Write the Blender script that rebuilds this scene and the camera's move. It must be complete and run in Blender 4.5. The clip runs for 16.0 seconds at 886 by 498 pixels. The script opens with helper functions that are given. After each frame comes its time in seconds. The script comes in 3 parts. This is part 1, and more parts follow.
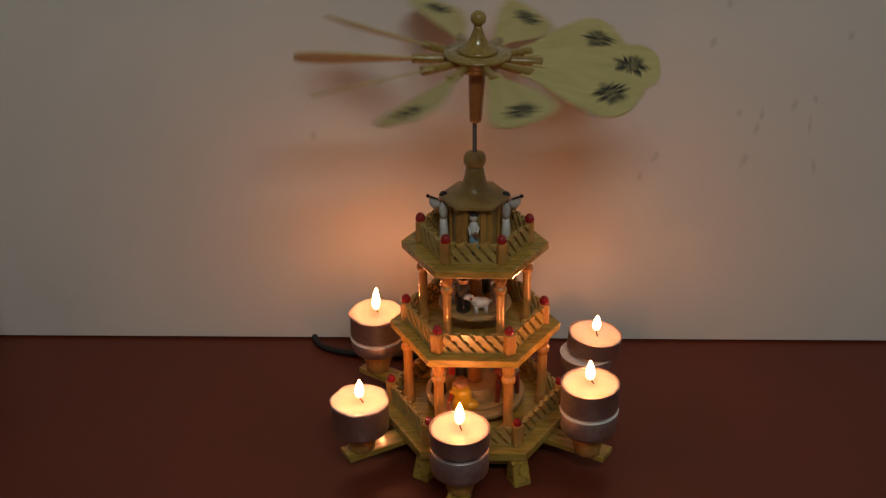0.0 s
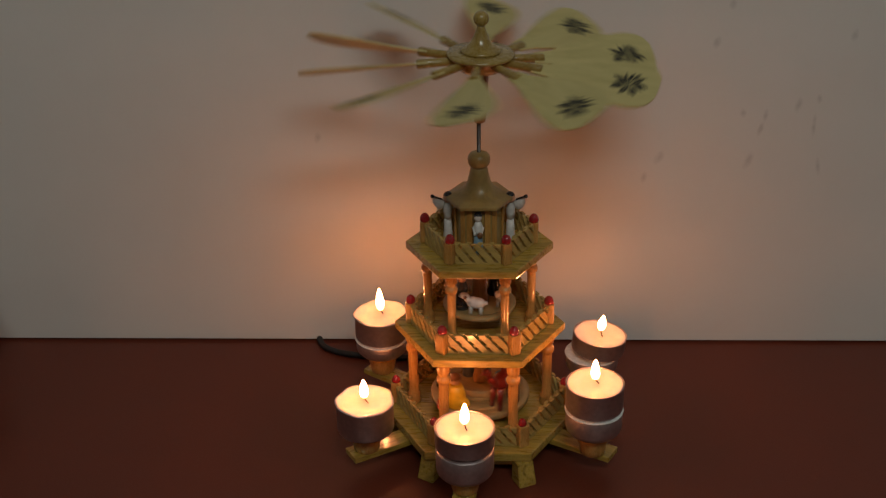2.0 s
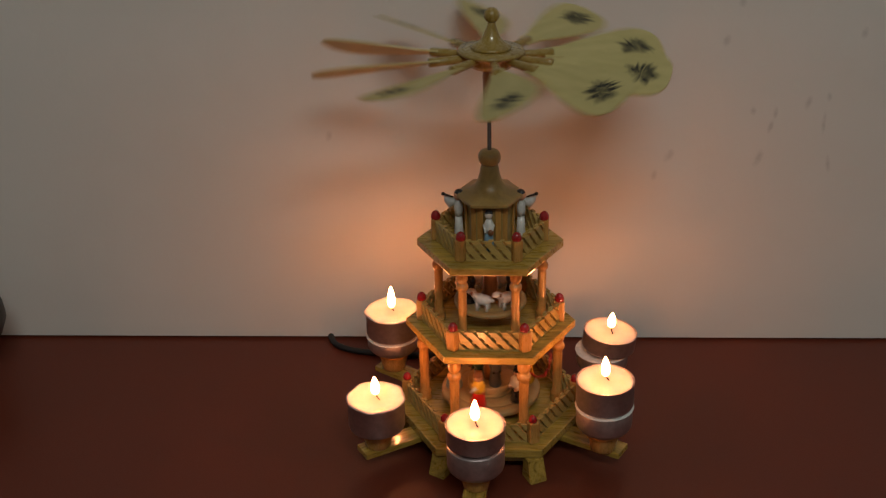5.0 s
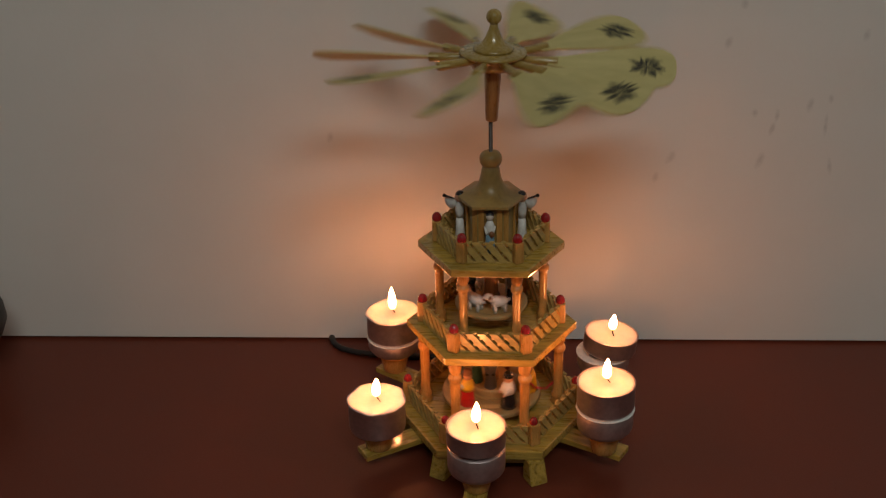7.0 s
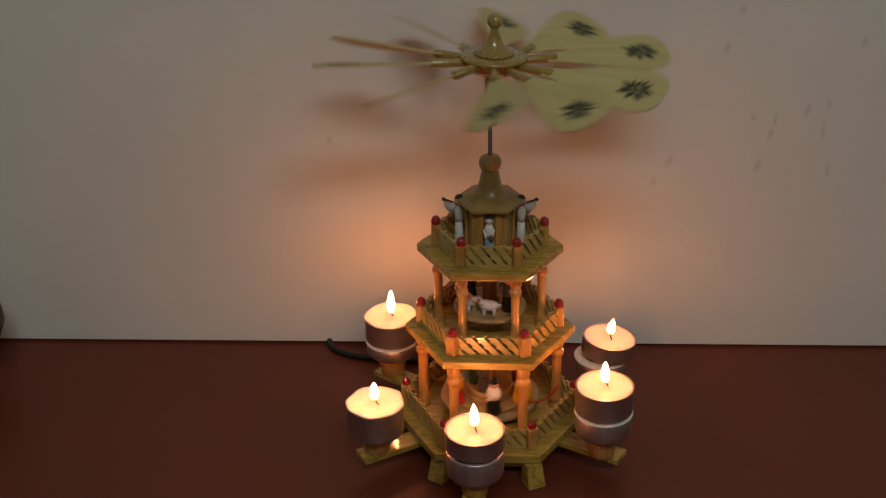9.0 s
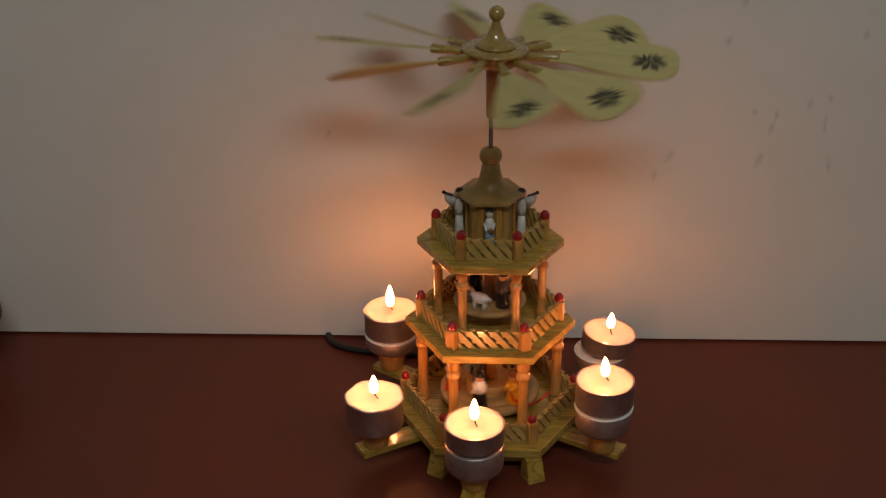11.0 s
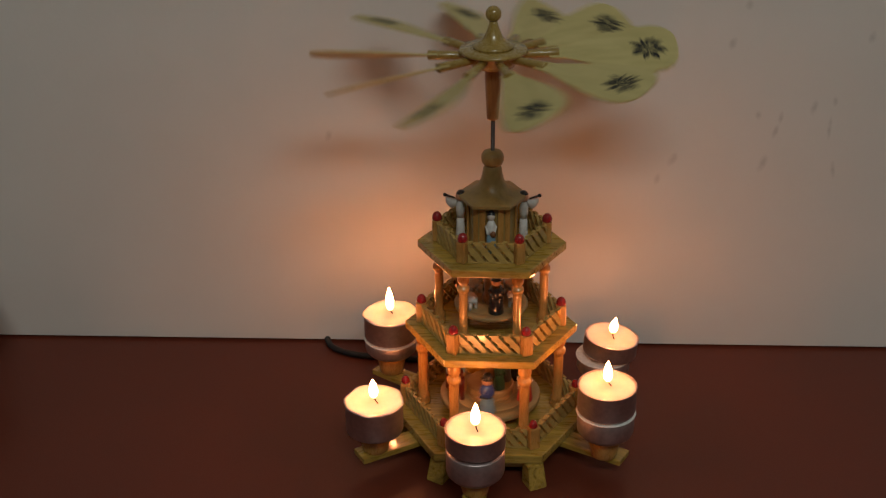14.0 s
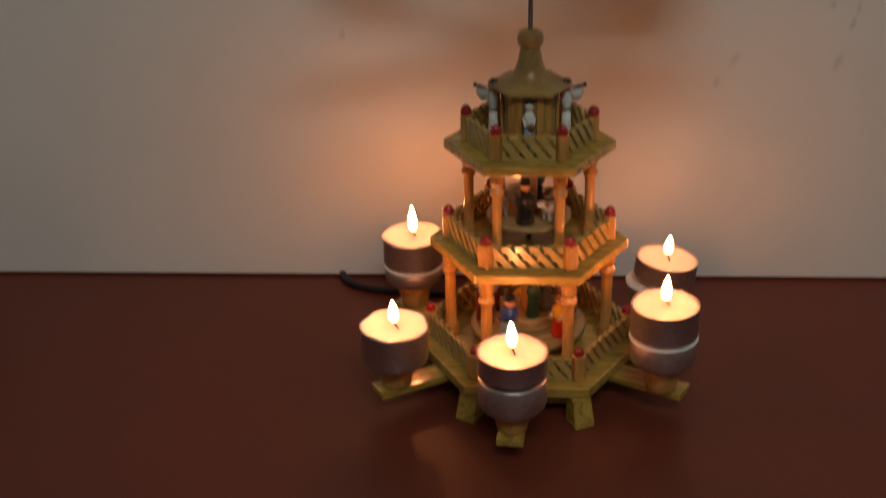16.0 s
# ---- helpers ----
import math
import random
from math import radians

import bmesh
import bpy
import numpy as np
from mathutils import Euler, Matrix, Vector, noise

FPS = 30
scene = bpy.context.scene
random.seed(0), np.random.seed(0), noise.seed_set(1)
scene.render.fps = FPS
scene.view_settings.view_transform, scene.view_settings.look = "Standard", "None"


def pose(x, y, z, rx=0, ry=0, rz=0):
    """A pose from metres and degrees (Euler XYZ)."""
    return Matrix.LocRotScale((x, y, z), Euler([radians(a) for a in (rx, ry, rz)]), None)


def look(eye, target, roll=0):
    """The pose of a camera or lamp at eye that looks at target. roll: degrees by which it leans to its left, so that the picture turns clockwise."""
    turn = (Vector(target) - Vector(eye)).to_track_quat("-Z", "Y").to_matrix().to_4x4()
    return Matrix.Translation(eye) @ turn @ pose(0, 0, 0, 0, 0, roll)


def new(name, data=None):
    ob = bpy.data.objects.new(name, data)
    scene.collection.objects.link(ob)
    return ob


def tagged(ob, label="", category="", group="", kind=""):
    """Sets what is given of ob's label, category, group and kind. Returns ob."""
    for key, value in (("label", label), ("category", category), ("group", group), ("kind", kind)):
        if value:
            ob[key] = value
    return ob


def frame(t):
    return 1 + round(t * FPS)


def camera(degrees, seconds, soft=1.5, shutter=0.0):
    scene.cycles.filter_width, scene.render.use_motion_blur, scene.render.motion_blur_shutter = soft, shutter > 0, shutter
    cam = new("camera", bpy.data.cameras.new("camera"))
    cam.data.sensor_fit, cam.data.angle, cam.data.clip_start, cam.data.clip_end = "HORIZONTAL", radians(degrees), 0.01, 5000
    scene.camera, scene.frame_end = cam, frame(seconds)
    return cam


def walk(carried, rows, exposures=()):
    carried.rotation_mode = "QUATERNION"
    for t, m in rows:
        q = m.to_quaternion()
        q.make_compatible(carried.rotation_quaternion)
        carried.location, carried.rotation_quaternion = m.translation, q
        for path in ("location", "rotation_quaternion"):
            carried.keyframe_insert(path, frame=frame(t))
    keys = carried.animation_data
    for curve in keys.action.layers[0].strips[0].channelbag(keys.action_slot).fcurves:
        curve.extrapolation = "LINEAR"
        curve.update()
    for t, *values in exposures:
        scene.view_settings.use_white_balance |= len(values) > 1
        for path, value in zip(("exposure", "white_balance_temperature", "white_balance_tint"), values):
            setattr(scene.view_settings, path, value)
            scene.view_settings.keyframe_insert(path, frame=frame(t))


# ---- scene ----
cam = camera(36.28, 16.0, soft=1.3, shutter=0.8)
PATH = [
    (0.0, 0.0008, -0.7907, 0.5586, 62.311, 0.731, 1.198),
    (0.5, 0.0011, -0.7899, 0.5549, 62.264, 0.827, 1.298),
    (1.0, 0.0009, -0.7908, 0.5553, 63.065, 0.859, 1.233),
    (1.5, 0.0001, -0.7914, 0.5562, 62.615, 0.787, 1.048),
    (2.0, 0.0009, -0.7935, 0.5550, 62.617, 0.967, 1.297),
    (2.5, 0.0008, -0.7941, 0.5535, 62.575, 0.868, 1.359),
    (3.0, 0.0012, -0.7952, 0.5535, 62.830, 1.054, 1.479),
    (3.5, 0.0011, -0.7958, 0.5526, 62.831, 1.111, 1.616),
    (4.0, 0.0005, -0.7981, 0.5534, 62.697, 1.188, 1.599),
    (6.5, 0.0014, -0.7977, 0.5558, 62.631, 1.129, 1.807),
    (7.0, 0.0010, -0.7973, 0.5549, 62.699, 1.117, 1.786),
    (7.5, 0.0001, -0.7982, 0.5549, 62.771, 0.978, 1.551),
    (8.0, -0.0016, -0.7988, 0.5547, 62.889, 0.962, 1.584),
    (8.5, -0.0025, -0.7986, 0.5545, 62.883, 0.959, 1.580),
    (9.0, -0.0030, -0.7987, 0.5546, 62.907, 0.822, 1.599),
    (11.5, -0.0058, -0.7942, 0.5494, 62.753, 0.572, 1.599),
    (12.0, -0.0065, -0.7921, 0.5481, 62.866, 0.532, 1.626),
    (12.5, -0.0068, -0.7926, 0.5472, 63.233, 0.529, 1.571),
    (13.0, -0.0066, -0.7904, 0.5454, 63.056, 0.608, 1.459),
    (13.5, -0.0066, -0.7901, 0.5450, 63.085, 0.537, 1.451),
    (14.0, -0.0073, -0.7888, 0.5449, 63.022, 0.409, 1.574),
    (14.5, -0.0123, -0.7803, 0.5291, 62.988, 0.090, 1.598),
    (14.7, -0.0166, -0.7737, 0.5150, 63.375, 0.370, 1.587),
    (14.8, -0.0174, -0.7692, 0.5100, 63.447, 0.486, 1.611),
    (15.0, -0.0183, -0.7606, 0.5042, 63.382, 0.468, 1.762),
    (15.2, -0.0192, -0.7532, 0.4849, 63.581, 0.833, 1.543),
    (15.3, -0.0175, -0.7497, 0.4772, 63.772, 0.996, 1.534),
    (15.5, -0.0184, -0.7337, 0.4692, 63.521, 0.928, 1.507),
    (15.7, -0.0179, -0.7279, 0.4536, 64.324, 0.996, 2.159),
    (15.8, -0.0162, -0.7254, 0.4440, 64.489, 1.075, 2.279),
    (16.0, -0.0125, -0.7124, 0.4305, 63.859, 1.162, 2.459),
]
EXPOSURES = [(0.0, -0.03), (3.0, -0.03), (4.0, 0.12), (16.0, 0.13)]
walk(cam, [(t, pose(*p)) for t, *p in PATH], EXPOSURES)

# ---------------------------------------------------------------- light
world = bpy.data.worlds.new("dim_room")
scene.world = world
world.use_nodes = True
world.node_tree.nodes["Background"].inputs[0].default_value = (0.55, 0.6, 0.7, 1)
world.node_tree.nodes["Background"].inputs[1].default_value = 0.02

# Stands in for the unseen soft room light; a window is only assumed.
UNSEEN_LIGHT = bpy.data.lights.new("unseen_room_light", "AREA")
UNSEEN_LIGHT.shape, UNSEEN_LIGHT.size, UNSEEN_LIGHT.size_y = "RECTANGLE", 1.00, 0.26
UNSEEN_LIGHT.energy, UNSEEN_LIGHT.color = 12.2, (0.945, 1.0, 0.94)
new("unseen_room_light", UNSEEN_LIGHT).matrix_world = look((0.24, -1.70, 1.92), (0.0, 0.0, 0.15))

FLAME_STRENGTH = (182.0, 184.0, 172.0, 134.0, 122.0)  # one for each candle

# ---------------------------------------------------------------- materials


def nodes_of(name):
    m = bpy.data.materials.new(name)
    m.use_nodes = True
    nt = m.node_tree
    return m, nt, nt.nodes["Principled BSDF"]


def ramp(nt, src, stops):
    r = nt.nodes.new("ShaderNodeValToRGB")
    el = r.color_ramp.elements
    el[0].position, el[0].color = stops[0][0], (*stops[0][1], 1)
    el[1].position, el[1].color = stops[-1][0], (*stops[-1][1], 1)
    for pos, col in stops[1:-1]:
        el.new(pos).color = (*col, 1)
    nt.links.new(src, r.inputs[0])
    return r.outputs[0]


def coords(nt, scale=(1, 1, 1), shift=True):
    tc = nt.nodes.new("ShaderNodeTexCoord")
    mp = nt.nodes.new("ShaderNodeMapping")
    mp.inputs["Scale"].default_value = scale
    nt.links.new(tc.outputs["Object"], mp.inputs[0])
    if shift:
        oi = nt.nodes.new("ShaderNodeObjectInfo")
        mul = nt.nodes.new("ShaderNodeMath")
        mul.operation = "MULTIPLY"
        mul.inputs[1].default_value = 7.0
        nt.links.new(oi.outputs["Random"], mul.inputs[0])
        nt.links.new(mul.outputs[0], mp.inputs["Location"])
    return mp.outputs[0]


def noise_tex(nt, vec, scale, detail=3.0, rough=0.55, distort=0.0):
    n = nt.nodes.new("ShaderNodeTexNoise")
    n.inputs["Scale"].default_value = scale
    n.inputs["Detail"].default_value = detail
    n.inputs["Roughness"].default_value = rough
    n.inputs["Distortion"].default_value = distort
    nt.links.new(vec, n.inputs["Vector"])
    return n.outputs["Fac"]


def bump(nt, b, height, strength, dist):
    bp = nt.nodes.new("ShaderNodeBump")
    bp.inputs["Strength"].default_value = strength
    bp.inputs["Distance"].default_value = dist
    nt.links.new(height, bp.inputs["Height"])
    nt.links.new(bp.outputs[0], b.inputs["Normal"])


def mixcol(nt, fac, a, b, mode="MIX"):
    m = nt.nodes.new("ShaderNodeMix")
    m.data_type, m.blend_type = "RGBA", mode
    for sock, v in ((m.inputs[0], fac), (m.inputs[6], a), (m.inputs[7], b)):
        if isinstance(v, (float, int)):
            sock.default_value = v
        elif isinstance(v, tuple):
            sock.default_value = (*v, 1)
        else:
            nt.links.new(v, sock)
    return m.outputs[2]


def wood(name, light, dark, stretch, scale=110.0, rough=0.3, coat=0.4, curl=0.6, sheen=0.12):
    """Lacquered wood; stretch is small along the grain."""
    m, nt, b = nodes_of(name)
    v = coords(nt, stretch)
    grain = noise_tex(nt, v, scale, 4.0, 0.6, curl)
    fine = noise_tex(nt, v, scale * 6, 2.0)
    col = ramp(nt, grain, [(0.33, dark), (0.5, tuple(0.6 * l + 0.4 * d for l, d in zip(light, dark))), (0.62, light)])
    col2 = mixcol(nt, 0.25, col, ramp(nt, fine, [(0.3, dark), (0.7, light)]))
    nt.links.new(col2, b.inputs["Base Color"])
    nt.links.new(ramp(nt, fine, [(0.3, (rough,) * 3), (0.8, (rough + 0.15,) * 3)]), b.inputs["Roughness"])
    b.inputs["Coat Weight"].default_value = coat
    b.inputs["Coat Roughness"].default_value = sheen
    bump(nt, b, grain, 0.12, 0.001)
    return m


def plain(name, col, rough=0.4, metal=0.0, coat=0.0, vary=0.12, scale=300.0, bumpy=0.05):
    m, nt, b = nodes_of(name)
    n = noise_tex(nt, coords(nt), scale, 3.0)
    lo = tuple(c * (1 - vary) for c in col)
    hi = tuple(min(1, c * (1 + vary)) for c in col)
    nt.links.new(ramp(nt, n, [(0.3, lo), (0.7, hi)]), b.inputs["Base Color"])
    b.inputs["Roughness"].default_value = rough
    b.inputs["Metallic"].default_value = metal
    b.inputs["Coat Weight"].default_value = coat
    b.inputs["Coat Roughness"].default_value = 0.08
    if bumpy:
        bump(nt, b, n, bumpy, 0.001)
    return m


PLATE_WOOD = wood("lacquered_pine_plate", (0.60, 0.385, 0.072), (0.22, 0.135, 0.022), (0.26, 1.5, 1.5), 62, 0.24, 0.7, 1.6, 0.08)
POST_WOOD = wood("lacquered_pine_turned", (0.64, 0.325, 0.085), (0.42, 0.19, 0.045), (1.5, 1.5, 0.25), 160, 0.25, 0.9, 0.6, 0.05)
SLAT_WOOD = wood("pine_slat", (0.60, 0.40, 0.12), (0.38, 0.24, 0.06), (0.4, 1.5, 1.5), 180)
BLADE_WOOD = wood("pale_thin_blade_wood", (0.60, 0.50, 0.215), (0.46, 0.38, 0.145), (0.2, 1.6, 1.0), 160, 0.5, 0.1)
HUB_WOOD = wood("turned_hub_wood", (0.38, 0.25, 0.06), (0.25, 0.15, 0.03), (1.0, 1.0, 0.4), 90, 0.22, 0.7)
ROOF_WOOD = wood("turned_roof_wood", (0.44, 0.285, 0.09), (0.27, 0.17, 0.05), (1.0, 1.0, 0.4), 90, 0.3, 0.4)
STEM_WOOD = wood("reddish_stem_wood", (0.40, 0.19, 0.06), (0.24, 0.10, 0.03), (1.4, 1.4, 0.2), 140, 0.25, 0.5)
DISC_WOOD = wood("turntable_wood", (0.48, 0.33, 0.135), (0.34, 0.22, 0.085), (0.3, 1.4, 1.0), 110, 0.35, 0.3)
RED = plain("red_lacquer", (0.33, 0.012, 0.014), 0.15, 0, 0.8)
DARK_RED = plain("dark_red_paint", (0.16, 0.014, 0.011), 0.3, 0, 0.4)
BRIGHT_RED = plain("scarlet_paint", (0.55, 0.02, 0.015), 0.3, 0, 0.4)
YELLOW = plain("yellow_paint", (0.75, 0.42, 0.02), 0.3, 0, 0.4)
WHITE = plain("white_paint", (0.78, 0.76, 0.72), 0.3, 0, 0.4)
BLACK = plain("black_paint", (0.015, 0.014, 0.016), 0.2, 0, 0.6)
BLUE = plain("dark_blue_paint", (0.03, 0.06, 0.22), 0.2, 0, 0.6)
PALE_BLUE = plain("pale_blue_paint", (0.20, 0.33, 0.42), 0.3, 0, 0.4)
GREEN = plain("dark_green_paint", (0.02, 0.07, 0.045), 0.3, 0, 0.4)
GREY = plain("slate_grey_paint", (0.07, 0.075, 0.085), 0.3, 0, 0.4)
SKIN = plain("flesh_paint", (0.62, 0.34, 0.20), 0.35, 0, 0.3)
PALE_FACE = plain("pale_glossy_face_paint", (0.74, 0.62, 0.54), 0.2, 0, 0.6)
BROWN = plain("brown_paint", (0.22, 0.09, 0.035), 0.35, 0, 0.3)
INK = plain("black_stamped_ink", (0.012, 0.012, 0.011), 0.6)
STEEL = plain("dark_steel_rod", (0.10, 0.09, 0.085), 0.35, 0.9)
ALU = plain("dull_aluminium", (0.53, 0.43, 0.425), 0.42, 0.9, 0, 0.12, 260, 0.10)
WAX_RIM = plain("white_wax_rim", (0.82, 0.80, 0.76), 0.4)
CABLE = plain("black_rubber_cable", (0.012, 0.012, 0.013), 0.5)
WICK = plain("charred_wick", (0.02, 0.015, 0.012), 0.9)
DARK_PLASTIC = plain("dark_grey_plastic", (0.03, 0.029, 0.027), 0.5)


def wax_material():
    m, nt, b = nodes_of("candle_wax")
    n = noise_tex(nt, coords(nt), 160, 3.0)
    nt.links.new(ramp(nt, n, [(0.3, (0.67, 0.575, 0.555)), (0.7, (0.75, 0.655, 0.635))]), b.inputs["Base Color"])
    b.inputs["Roughness"].default_value = 0.16
    b.inputs["Subsurface Weight"].default_value = 0.35
    b.inputs["Subsurface Radius"].default_value = (0.006, 0.004, 0.002)
    b.inputs["Subsurface Scale"].default_value = 1.0
    bump(nt, b, n, 0.15, 0.0006)
    return m


def flame_material(strength):
    m, nt, b = nodes_of("candle_flame")
    tc = nt.nodes.new("ShaderNodeTexCoord")
    sep = nt.nodes.new("ShaderNodeSeparateXYZ")
    nt.links.new(tc.outputs["Generated"], sep.inputs[0])
    col = ramp(nt, sep.outputs[2], [(0.0, (0.05, 0.015, 0.004)), (0.24, (0.30, 0.10, 0.03)), (0.42, (1.0, 0.345, 0.112)), (1.0, (1.0, 0.305, 0.093))])
    em = nt.nodes.new("ShaderNodeEmission")
    nt.links.new(col, em.inputs[0])
    em.inputs[1].default_value = strength
    nt.links.new(em.outputs[0], nt.nodes["Material Output"].inputs[0])
    return m


def table_material():
    m, nt, b = nodes_of("red_brown_tabletop")
    v = coords(nt, shift=False)
    big = noise_tex(nt, v, 7, 4.0)
    small = noise_tex(nt, v, 900, 2.0)
    col = ramp(nt, big, [(0.3, (0.130, 0.0265, 0.013)), (0.7, (0.168, 0.0355, 0.018))])
    col = mixcol(nt, 0.2, col, ramp(nt, small, [(0.35, (0.085, 0.020, 0.011)), (0.65, (0.18, 0.048, 0.028))]))
    nt.links.new(col, b.inputs["Base Color"])
    nt.links.new(ramp(nt, big, [(0.3, (0.38,) * 3), (0.7, (0.52,) * 3)]), b.inputs["Roughness"])
    b.inputs["Specular IOR Level"].default_value = 0.35
    bump(nt, b, small, 0.06, 0.0004)
    return m


SMUDGES = [  # x, z, half width, half height, lean of the scuffs on the wall
    (0.203, 0.180, .0018, .005, 15), (0.2407, 0.1825, .0014, .008, 0), (0.2283, 0.1977, .0022, .005, 10),
    (0.2425, 0.2028, .0018, .003, 0), (0.1895, 0.1922, .0020, .003, -10), (0.196, 0.155, .0026, .006, 20),
    (-0.1180, 0.174, .0022, .004, 20), (0.167, 0.245, .0024, .004, 20), (0.176, 0.2725, .0024, .003, 0),
    (0.2056, 0.1904, .0016, .004, 5), (0.1312, 0.1574, .0026, .005, 30), (0.1211, 0.1416, .0020, .004, 10),
    (0.262, 0.250, .0022, .004, 10), (0.302, 0.182, .0016, .006, 0), (0.247, 0.150, .0016, .006, -8)]


def wall_material():
    m, nt, b = nodes_of("off_white_wall_paint")
    v = coords(nt, shift=False)
    big = noise_tex(nt, v, 5, 4.0)
    grit = noise_tex(nt, v, 260, 3.0)
    ragged = noise_tex(nt, v, 220, 3.0)
    col = ramp(nt, big, [(0.3, (0.73, 0.715, 0.68)), (0.7, (0.79, 0.775, 0.74))])
    tc = nt.nodes.new("ShaderNodeTexCoord")
    for x, z, hw, hh, lean in SMUDGES:
        mp = nt.nodes.new("ShaderNodeMapping")
        mp.vector_type = "TEXTURE"
        mp.inputs["Location"].default_value = (x, 0, z)
        mp.inputs["Rotation"].default_value = (0, radians(lean), 0)
        mp.inputs["Scale"].default_value = (hw * 1.6, 1, hh * 1.6)
        nt.links.new(tc.outputs["Object"], mp.inputs[0])
        g = nt.nodes.new("ShaderNodeTexGradient")
        g.gradient_type = "SPHERICAL"
        nt.links.new(mp.outputs[0], g.inputs[0])
        mul = nt.nodes.new("ShaderNodeMath")
        mul.operation = "MULTIPLY"
        nt.links.new(g.outputs["Fac"], mul.inputs[0])
        nt.links.new(ragged, mul.inputs[1])
        fac = ramp(nt, mul.outputs[0], [(0.08, (0, 0, 0)), (0.45, (0.30,) * 3)])
        col = mixcol(nt, fac, col, (0.30, 0.29, 0.27))
    nt.links.new(col, b.inputs["Base Color"])
    b.inputs["Roughness"].default_value = 0.55
    bump(nt, b, grit, 0.12, 0.0008)
    return m


WAX, TABLE, WALL = wax_material(), table_material(), wall_material()
FLAME = [flame_material(strength) for strength in FLAME_STRENGTH]
ROOM_PAINT = plain("room_paint", (0.45, 0.44, 0.41), 0.7, 0, 0, 0.05, 4, 0)
FLOOR_PAINT = plain("brown_floor", (0.16, 0.10, 0.06), 0.5, 0, 0, 0.2, 6, 0)

# ---------------------------------------------------------------- mesh helpers


def mesh_of(name, bm, mats):
    me = bpy.data.meshes.new(name)
    bm.normal_update()
    bm.to_mesh(me)
    bm.free()
    for m in mats if isinstance(mats, (list, tuple)) else [mats]:
        me.materials.append(m)
    return me


def part(name, bm, mat, parent=None, label="", m=None):
    """Links a bmesh as one mesh object under a thing or a part."""
    ob = new(name, bm if isinstance(bm, bpy.types.Mesh) else mesh_of(name, bm, mat))
    ob.parent = parent
    if m is not None:
        ob.matrix_basis = m
    if label:
        tagged(ob, label=label)
    return ob


def lathe(profile, seg=28, bm=None, at=(0, 0, 0), mat=0, wave=None):
    """A turned shape from (radius, height) pairs."""
    bm = bm or bmesh.new()
    rings = []
    for r, z in profile:
        if r < 1e-6:
            rings.append([bm.verts.new((at[0], at[1], at[2] + z))])
        else:
            ring = []
            for i in range(seg):
                a = 2 * math.pi * i / seg
                rr = r * (wave(a, z) if wave else 1)
                ring.append(bm.verts.new((at[0] + rr * math.cos(a), at[1] + rr * math.sin(a), at[2] + z)))
            rings.append(ring)
    for a, b in zip(rings, rings[1:]):
        for i in range(seg):
            j = (i + 1) % seg
            vs = [a[0]] if len(a) == 1 else [a[i], a[j]]
            vs += [b[0]] if len(b) == 1 else [b[j], b[i]]
            if len(vs) > 2:
                f = bm.faces.new(vs)
                f.smooth, f.material_index = True, mat
    for ring, flip in ((rings[0], True), (rings[-1], False)):
        if len(ring) > 1:
            f = bm.faces.new(ring[::-1] if flip else ring)
            f.material_index = mat
    return bm


def ball(bm, c, r, mat=0, squash=(1, 1, 1), seg=14):
    """A rounded blob."""
    out = bmesh.ops.create_uvsphere(bm, u_segments=seg, v_segments=max(6, seg * 2 // 3), radius=1)
    bmesh.ops.transform(bm, matrix=Matrix.Translation(c) @ Matrix.Diagonal((r * squash[0], r * squash[1], r * squash[2], 1)), verts=out["verts"])
    for v in out["verts"]:
        for f in v.link_faces:
            f.smooth, f.material_index = True, mat
    return bm


def box(bm, size, m=None, bevel=0.0, mat=0):
    out = bmesh.ops.create_cube(bm, size=1)
    bmesh.ops.transform(bm, matrix=(m or Matrix()) @ Matrix.Diagonal((*size, 1)), verts=out["verts"])
    for f in {f for v in out["verts"] for f in v.link_faces}:
        f.material_index = mat
    if bevel:
        es = list({e for v in out["verts"] for e in v.link_edges})
        bmesh.ops.bevel(bm, geom=es, offset=bevel, segments=2, affect="EDGES", profile=0.6, material=-1)
    return bm


def rod(bm, a, b, r0, r1, seg=8, mat=0):
    a, b = Vector(a), Vector(b)
    out = bmesh.ops.create_cone(bm, cap_ends=True, segments=seg, radius1=r0, radius2=r1, depth=(b - a).length)
    q = (b - a).to_track_quat("Z", "Y").to_matrix().to_4x4()
    bmesh.ops.transform(bm, matrix=Matrix.Translation((a + b) / 2) @ q, verts=out["verts"])
    for v in out["verts"]:
        for f in v.link_faces:
            f.material_index = mat
            f.smooth = len(f.verts) == 4
    return bm


def hexagon(radius, z0, z1, bevel=0.0008):
    """A hexagonal board with eased edges, corners at 0, 60, 120 ... degrees."""
    bm = bmesh.new()
    lo = [bm.verts.new((radius * math.cos(radians(60 * i)), radius * math.sin(radians(60 * i)), z0)) for i in range(6)]
    hi = [bm.verts.new((v.co.x, v.co.y, z1)) for v in lo]
    bm.faces.new(lo[::-1])
    bm.faces.new(hi)
    for i in range(6):
        bm.faces.new((lo[i], lo[(i + 1) % 6], hi[(i + 1) % 6], hi[i]))
    bmesh.ops.bevel(bm, geom=list(bm.edges), offset=bevel, segments=2, affect="EDGES", profile=0.6)
    return bm


def thing(name, label, category, m=None, group="", kind=""):
    ob = new(name)
    ob.empty_display_size = 0.02
    if m is not None:
        ob.matrix_basis = m
    return tagged(ob, label, category, group, kind)


def polar(r, a, z):
    return Vector((r * math.cos(radians(a)), r * math.sin(radians(a)), z))


# ---------------------------------------------------------------- the setting
WALL_Y, WALL_TURN = 0.1188, -0.676


